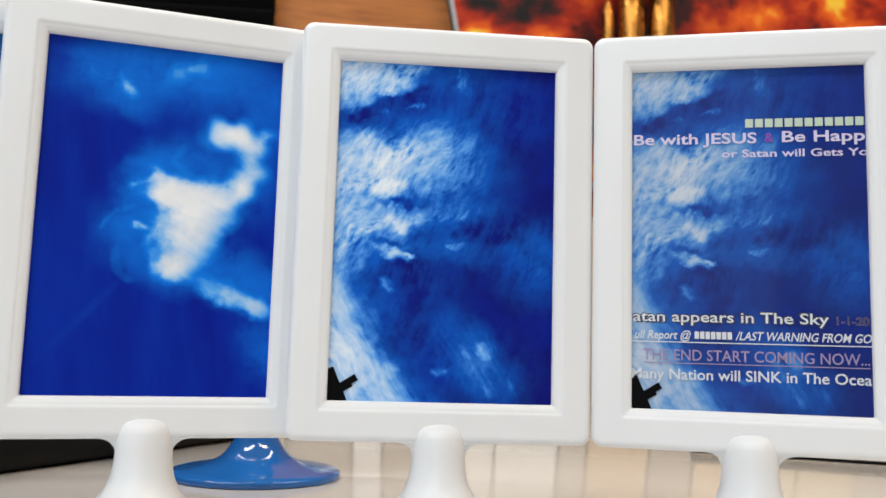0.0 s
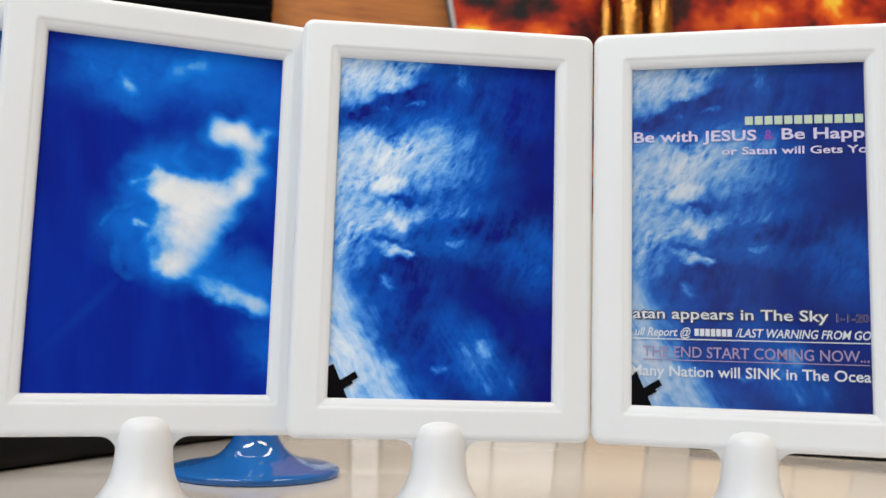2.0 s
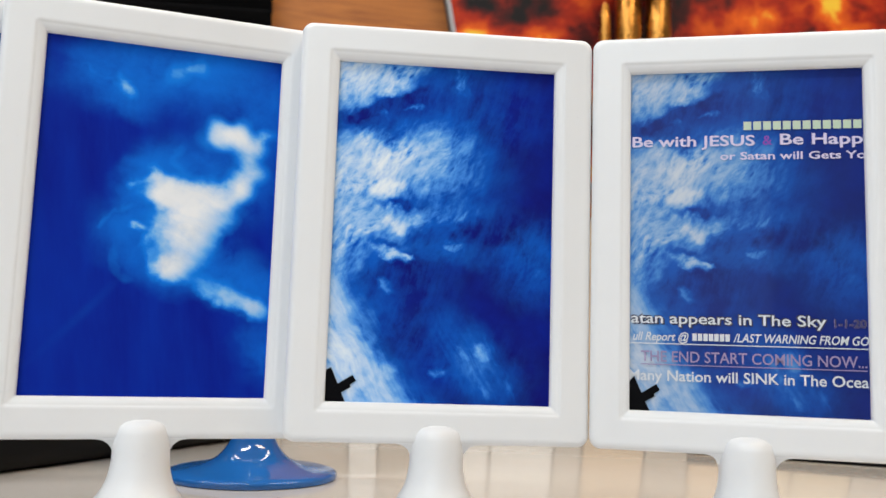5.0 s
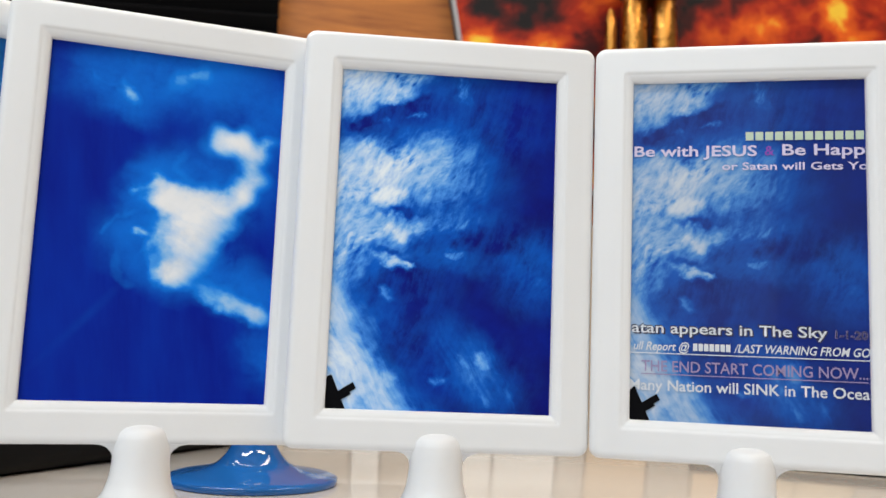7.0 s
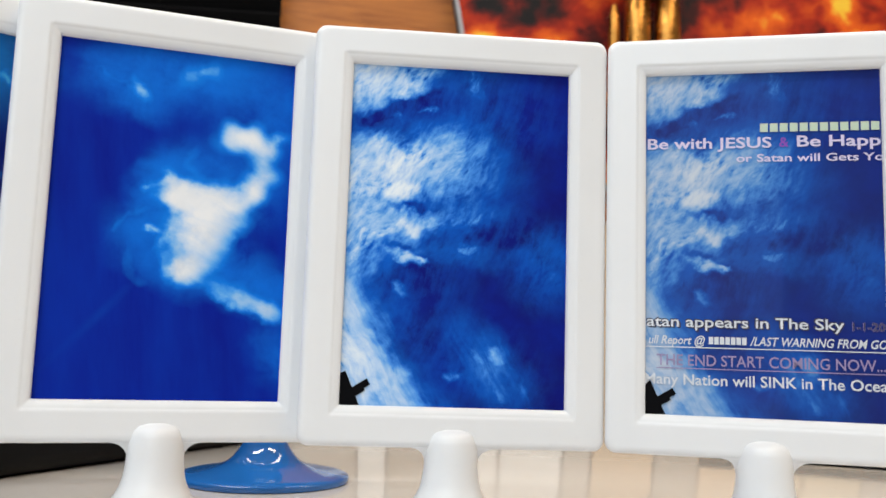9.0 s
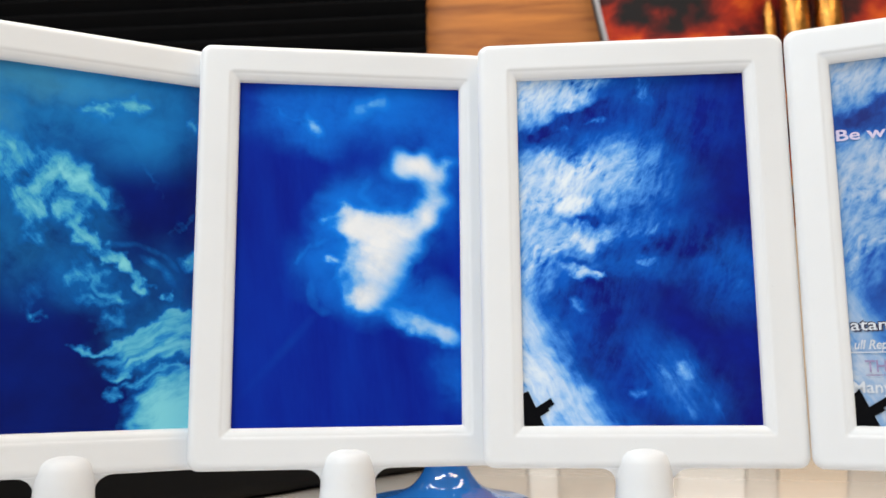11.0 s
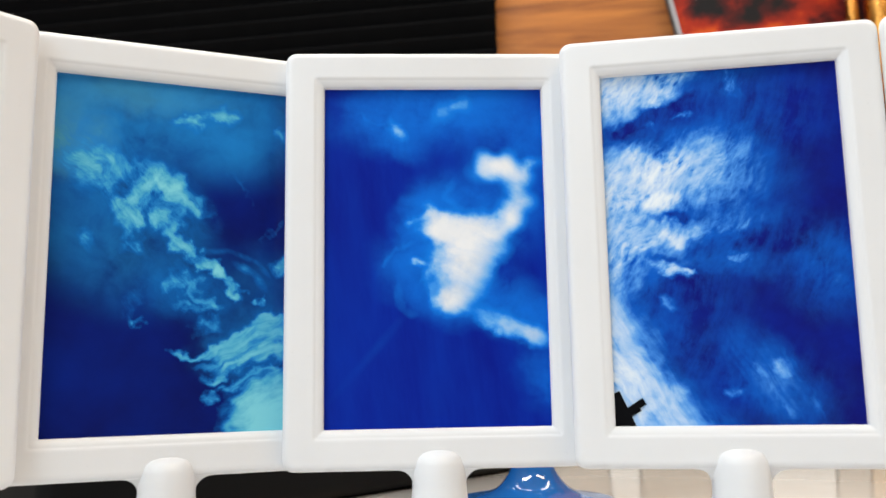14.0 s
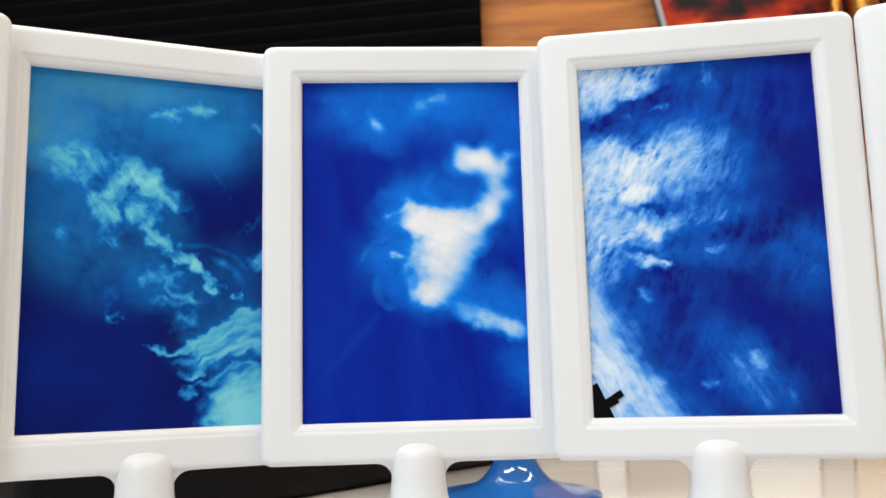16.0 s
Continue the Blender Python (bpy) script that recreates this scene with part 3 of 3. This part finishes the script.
# ---- the caption on one print ----
def letters(text, u0, u1, w, cap, material, parent, y, bold=0.0, slant=0.0, label=""):
    """Words on a print: from u0 to u1 across, centred at w down, with capitals of that height (a part of the print's height)."""
    data = bpy.data.curves.new("letters", "FONT")
    data.body, data.size, data.offset, data.shear, data.resolution_u = text, 1.0, bold, slant, 3
    temp = bpy.data.objects.new("letters", data)
    scene.collection.objects.link(temp)
    me = bpy.data.meshes.new_from_object(temp.evaluated_get(bpy.context.evaluated_depsgraph_get()))
    bpy.data.objects.remove(temp)
    xs = [v.co.x for v in me.vertices]
    lo, hi = min(xs), max(xs)
    x0, x1 = (u0 - 0.5) * 0.096, (u1 - 0.5) * 0.096
    size = cap * HIGH / 0.70
    mid = (1 - w) * HIGH - cap * HIGH / 2
    for v in me.vertices:
        v.co = Vector((x0 + (v.co.x - lo) / (hi - lo) * (x1 - x0), y, mid + v.co.y * size))
    me.materials.clear()
    me.materials.append(material)
    ob = new("caption", me)
    ob.parent = parent
    tagged(ob, label or "printed caption")
    return ob


def bar(u0, u1, w, thick, material, parent, y, label):
    z = (1 - w) * HIGH
    x0, x1 = (u0 - 0.5) * 0.096, (u1 - 0.5) * 0.096
    return part("caption_bar", box(x0, x1, y - 0.00004, y + 0.00004, z - thick * HIGH / 2, z + thick * HIGH / 2), material, parent, label, False)


def bars(u0, u1, w, tall, count, material, parent, y, label):
    """Small print as a row of plain bars."""
    step = (u1 - u0) / count
    for i in range(count):
        bar(u0 + i * step, u0 + (i + 0.8) * step, w, tall, material, parent, y, label)


INK_WHITE = lettering("white_ink", (0.64, 0.67, 0.72))
INK_LILAC = lettering("lilac_ink", (0.62, 0.57, 0.76))
INK_PALE = lettering("pale_green_ink", (0.50, 0.60, 0.47))
INK_PURPLE = lettering("purple_ink", (0.22, 0.05, 0.42))
INK_MAUVE = lettering("mauve_ink", (0.30, 0.24, 0.42))
INK_NAVY = lettering("navy_ink", (0.02, 0.02, 0.06))


def caption(e):
    y = -0.00045
    bars(0.497, 1.0, 0.166, 0.025, 12, INK_PALE, e, y, "pale green bar of small print")
    letters("Be with JESUS", 0.008, 0.545, 0.209, 0.031, INK_LILAC, e, y, 0.018)
    letters("&", 0.578, 0.618, 0.209, 0.028, INK_PURPLE, e, y, 0.01)
    letters("Be Happy", 0.652, 1.045, 0.207, 0.032, INK_LILAC, e, y, 0.018)
    letters("or Satan will Gets You", 0.395, 1.04, 0.255, 0.022, INK_LILAC, e, y, 0.016)
    for dx, dw in ((0.005, 0.0025), (-0.003, -0.002)):
        letters("atan appears in The Sky", 0.006 + dx, 0.83 + dx, 0.733 + dw, 0.030, INK_NAVY, e, y + 0.0001, 0.03)
    letters("atan appears in The Sky", 0.006, 0.83, 0.733, 0.030, INK_WHITE, e, y, 0.010)
    letters("1-1-20", 0.862, 0.992, 0.737, 0.022, INK_MAUVE, e, y + 0.0001, 0.03)
    letters("1-1-20", 0.864, 0.990, 0.737, 0.022, INK_NAVY, e, y, 0.004)
    letters("ull Report @", 0.015, 0.255, 0.786, 0.024, INK_WHITE, e, y, 0.014, 0.25)
    bars(0.272, 0.435, 0.786, 0.021, 7, INK_WHITE, e, y, "white bar of small print")
    letters("/LAST WARNING FROM GO", 0.445, 1.0, 0.785, 0.024, INK_WHITE, e, y, 0.014, 0.25)
    bar(0.0, 1.0, 0.807, 0.0028, INK_WHITE, e, y, "white underline")
    letters("THE END START COMING NOW...", 0.05, 0.99, 0.843, 0.031, INK_MAUVE, e, y, 0.008)
    bar(0.05, 0.99, 0.867, 0.0026, INK_MAUVE, e, y, "mauve underline")
    letters("Many Nation will SINK in The Ocea", -0.002, 0.995, 0.898, 0.030, INK_WHITE, e, y, 0.012)


caption(print_of(stand_e))


# ---- the setting ----
def structure(name, bm, material, label, category):
    return tagged(part(name, bm, material, None, "", False), label, category, "", "structure")


structure("floor", box(-2.6, 2.6, -2.6, 1.2, -0.1, 0.0), FLOORING, "brown timber floor of the room", "floor")
structure("ceiling", box(-2.6, 2.6, -2.6, 1.2, 2.6, 2.7), CEILING, "plain white painted ceiling", "ceiling")
back = structure("wall_back", box(-2.5, 2.5, 1.10, 1.2, 0.0, 2.6), PLASTER, "wall with timber panelling", "wall")
structure("wall_left", box(-2.6, -2.5, -2.6, 1.2, 0.0, 2.6), PLASTER, "warm white plaster wall", "wall")
structure("wall_right", box(2.5, 2.6, -2.6, 1.2, 0.0, 2.6), PLASTER, "warm white plaster wall", "wall")


def wall_with_lamp_openings():
    bm = bmesh.new()
    for a, b, c, d in ((-2.5, -1.35, 0, 1.88), (-0.15, 2.5, 0, 1.88), (-1.35, -0.15, 0, 0.6), (-2.5, -2.3, 1.88, 2.52), (0.4, 2.5, 1.88, 2.52), (-2.5, 2.5, 2.52, 2.6)):
        piece = box(a, b, -2.6, -2.5, c, d)
        me = bpy.data.meshes.new("piece")
        piece.to_mesh(me)
        piece.free()
        bm.from_mesh(me)
        bpy.data.meshes.remove(me)
    return bm


# unseen, added to keep reflections in the prints dark; its openings hold the added lamps
structure("wall_front", wall_with_lamp_openings(), UMBER, "added dark umber wall behind the camera with openings for added lamps", "wall")


def table():
    base = tagged(new("table"), "pale greige laminate table with a glossy top", "table")
    base.matrix_world = pose(0, 0.1, 0)
    part("tabletop", box(-0.95, 0.95, -0.62, 0.80, TABLE - 0.03, TABLE, 0.003), TABLETOP, base)
    for x in (-0.88, 0.88):
        for y in (-0.55, 0.72):
            part("leg", box(x - 0.025, x + 0.025, y - 0.025, y + 0.025, 0.0, TABLE - 0.03, 0.003), BLACK, base)
    return base


table()

# timber planks on the upper wall, and boards below them
z = ZO + 0.26
while z < 2.5:
    part("plank", box(-0.9, 1.6, 1.082, 1.0995, z, z + 0.144, 0.003, 1), WOOD, back, "", False)
    z += 0.147
x = -0.9
random.seed(4)
TINTS = [painted("board_paint", c) for c in ((0.74, 0.62, 0.45), (0.46, 0.40, 0.33), (0.86, 0.84, 0.80), (0.70, 0.52, 0.34), (0.58, 0.52, 0.45))]
while x < 1.55:
    w = random.choice((0.05, 0.08, 0.11, 0.14))
    part("board", box(x, x + w - 0.004, 1.085, 1.0995, 0.02, ZO + 0.255, 0.002, 1), random.choice(TINTS), back, "", False)
    x += w


def slatted_shutter():
    base = tagged(new("shutter"), "black slatted shutter in front of the panelling", "shutter")
    base.matrix_world = pose(-0.83, 1.03, 0)
    half, low, high = 0.61, 0.0, 1.9
    for s in (-1, 1):
        part("stile", box(s * (half - 0.022) - 0.022, s * (half - 0.022) + 0.022, 0.017, 0.035, low, high, 0.003), MATTE, base)
    part("rail", box(-half + 0.022, half - 0.022, -0.016, 0.016, high - 0.05, high, 0.003), MATTE, base)
    part("rail", box(-half + 0.022, half - 0.022, -0.016, 0.016, low, low + 0.05, 0.003), MATTE, base)
    slat = box(-half - 0.022, half + 0.022, -0.018, 0.018, -0.003, 0.003, 0.0015, 1)
    bmesh.ops.rotate(slat, cent=(0, 0, 0), matrix=Matrix.Rotation(radians(-52), 3, "X"), verts=slat.verts)
    me = mesh_of(slat, "slat", MATTE, False)
    zz = low + 0.075
    while zz < high - 0.06:
        ob = new("slat", me)
        ob.parent = base
        ob.location = (0, 0, zz)
        zz += 0.030
    return base


slatted_shutter()


def black_case():
    """The long black case whose edge runs back across the table."""
    base = tagged(new("equipment_case"), "long black satin plastic case lying on the table", "case")
    base.matrix_world = pose(-0.2375, 0.158, TABLE, 0, 0, 61.4)
    part("body", box(-0.16, 0.30, 0.0, 0.22, 0.0, 0.085, 0.012, 5), BLACK, base)
    part("lid", box(-0.155, 0.295, 0.004, 0.216, 0.087, 0.105, 0.008, 4), BLACK, base)
    part("seam", box(-0.15, 0.29, 0.008, 0.212, 0.084, 0.088), INK, base)
    return base


black_case()


def cable():
    """A thin dark rod across the back of the table, added for an unexplained dark line."""
    data = bpy.data.curves.new("cable", "CURVE")
    data.dimensions, data.bevel_depth, data.bevel_resolution, data.use_fill_caps = "3D", 0.0016, 3, True
    line = data.splines.new("BEZIER")
    line.bezier_points.add(3)
    for pt, co in zip(line.bezier_points, ((0.243, 0.337), (0.300, 0.308), (0.343, 0.2866), (0.47, 0.222))):
        pt.co = (*co, TABLE + 0.0016)
        pt.handle_left_type = pt.handle_right_type = "AUTO"
    temp = bpy.data.objects.new("cable", data)
    scene.collection.objects.link(temp)
    me = bpy.data.meshes.new_from_object(temp.evaluated_get(bpy.context.evaluated_depsgraph_get()))
    bpy.data.objects.remove(temp)
    me.materials.clear()
    me.materials.append(MATTE)
    tagged(new("cable", me), "thin black rod added for a dark line across the table", "cable")


cable()


def fire_poster():
    base = tagged(new("fire_poster"), "fiery orange and black poster in a thin silver frame hung askew", "poster")
    base.matrix_world = pose(0.163, 1.060, ZO + 0.27, 0, -10.9, 0)
    w, h = 0.95, 0.75
    part("backing", box(0, w, 0.0, 0.014, 0, h), BACKING, base)
    part("poster_sheet", box(0.009, w - 0.009, -0.002, 0.0, 0.009, h - 0.009), FIRE, base, "printed flames in orange, red and black", False)
    part("frame_strip", box(0.002, 0.009, -0.008, 0.014, 0, h, 0.001), SILVER, base)
    part("frame_strip", box(w - 0.009, w + 0.001, -0.008, 0.014, 0, h, 0.001), SILVER, base)
    part("frame_strip", box(0.009, w - 0.009, -0.008, 0.014, 0, 0.009, 0.001), SILVER, base)
    part("frame_strip", box(0.009, w - 0.009, -0.008, 0.014, h - 0.009, h, 0.001), SILVER, base)
    return base


fire_poster()


def wall_shelf():
    base = tagged(new("wall_shelf"), "narrow dark timber shelf on the panelled wall", "shelf")
    base.matrix_world = pose(0.43, 1.0, ZO + 0.44)
    part("shelf_board", box(-0.16, 0.16, -0.075, 0.058, -0.02, 0.0, 0.002), WOOD, base)
    for x in (-0.12, 0.12):
        part("bracket", box(x - 0.008, x + 0.008, -0.05, 0.058, -0.06, -0.02, 0.002), BLACK, base)


wall_shelf()


def statuette():
    """A gilt standing figure reduced to plain rounded forms, in one mesh."""
    bm = lathe([(0, 0), (0.07, 0), (0.072, 0.006), (0.066, 0.014), (0, 0.014)], 40)
    for x, r, h in ((-0.026, 0.0225, 0.22), (0.026, 0.0225, 0.22), (-0.066, 0.010, 0.17)):
        prof = [(0, 0.012), (r * 1.15, 0.012), (r * 1.25, 0.03), (r * 0.95, 0.07), (r, 0.12), (r * 0.9, h - 0.02), (r * 0.5, h), (0, h + 0.004)]
        tmp = lathe(prof, 24)
        bmesh.ops.translate(tmp, vec=(x, 0, 0), verts=tmp.verts)
        me = bpy.data.meshes.new("piece")
        tmp.to_mesh(me)
        tmp.free()
        bm.from_mesh(me)
        bpy.data.meshes.remove(me)
    tmp = lathe([(0, 0.19), (0.05, 0.2), (0.06, 0.25), (0.045, 0.31), (0.055, 0.37), (0.02, 0.41), (0, 0.415)], 32)
    me = bpy.data.meshes.new("piece")
    tmp.to_mesh(me)
    tmp.free()
    bm.from_mesh(me)
    bpy.data.meshes.remove(me)
    ob = part("statuette", bm, GOLD)
    ob.matrix_world = pose(0.425, 0.985, ZO + 0.44)
    tagged(ob, "polished gold statuette standing on a small shelf", "statuette")


statuette()


def ceiling_light(x, y):
    base = tagged(new("ceiling_light"), "long ceiling light with a pale diffuser", "ceiling light", "ceiling lights")
    base.matrix_world = pose(x, y, 2.6)
    part("housing", box(-0.64, 0.64, -0.13, 0.13, -0.06, 0.0, 0.004), WHITE, base)
    return base


for x in (-0.75, 0.85):
    for y in (-0.75, 0.30):
        ceiling_light(x, y)
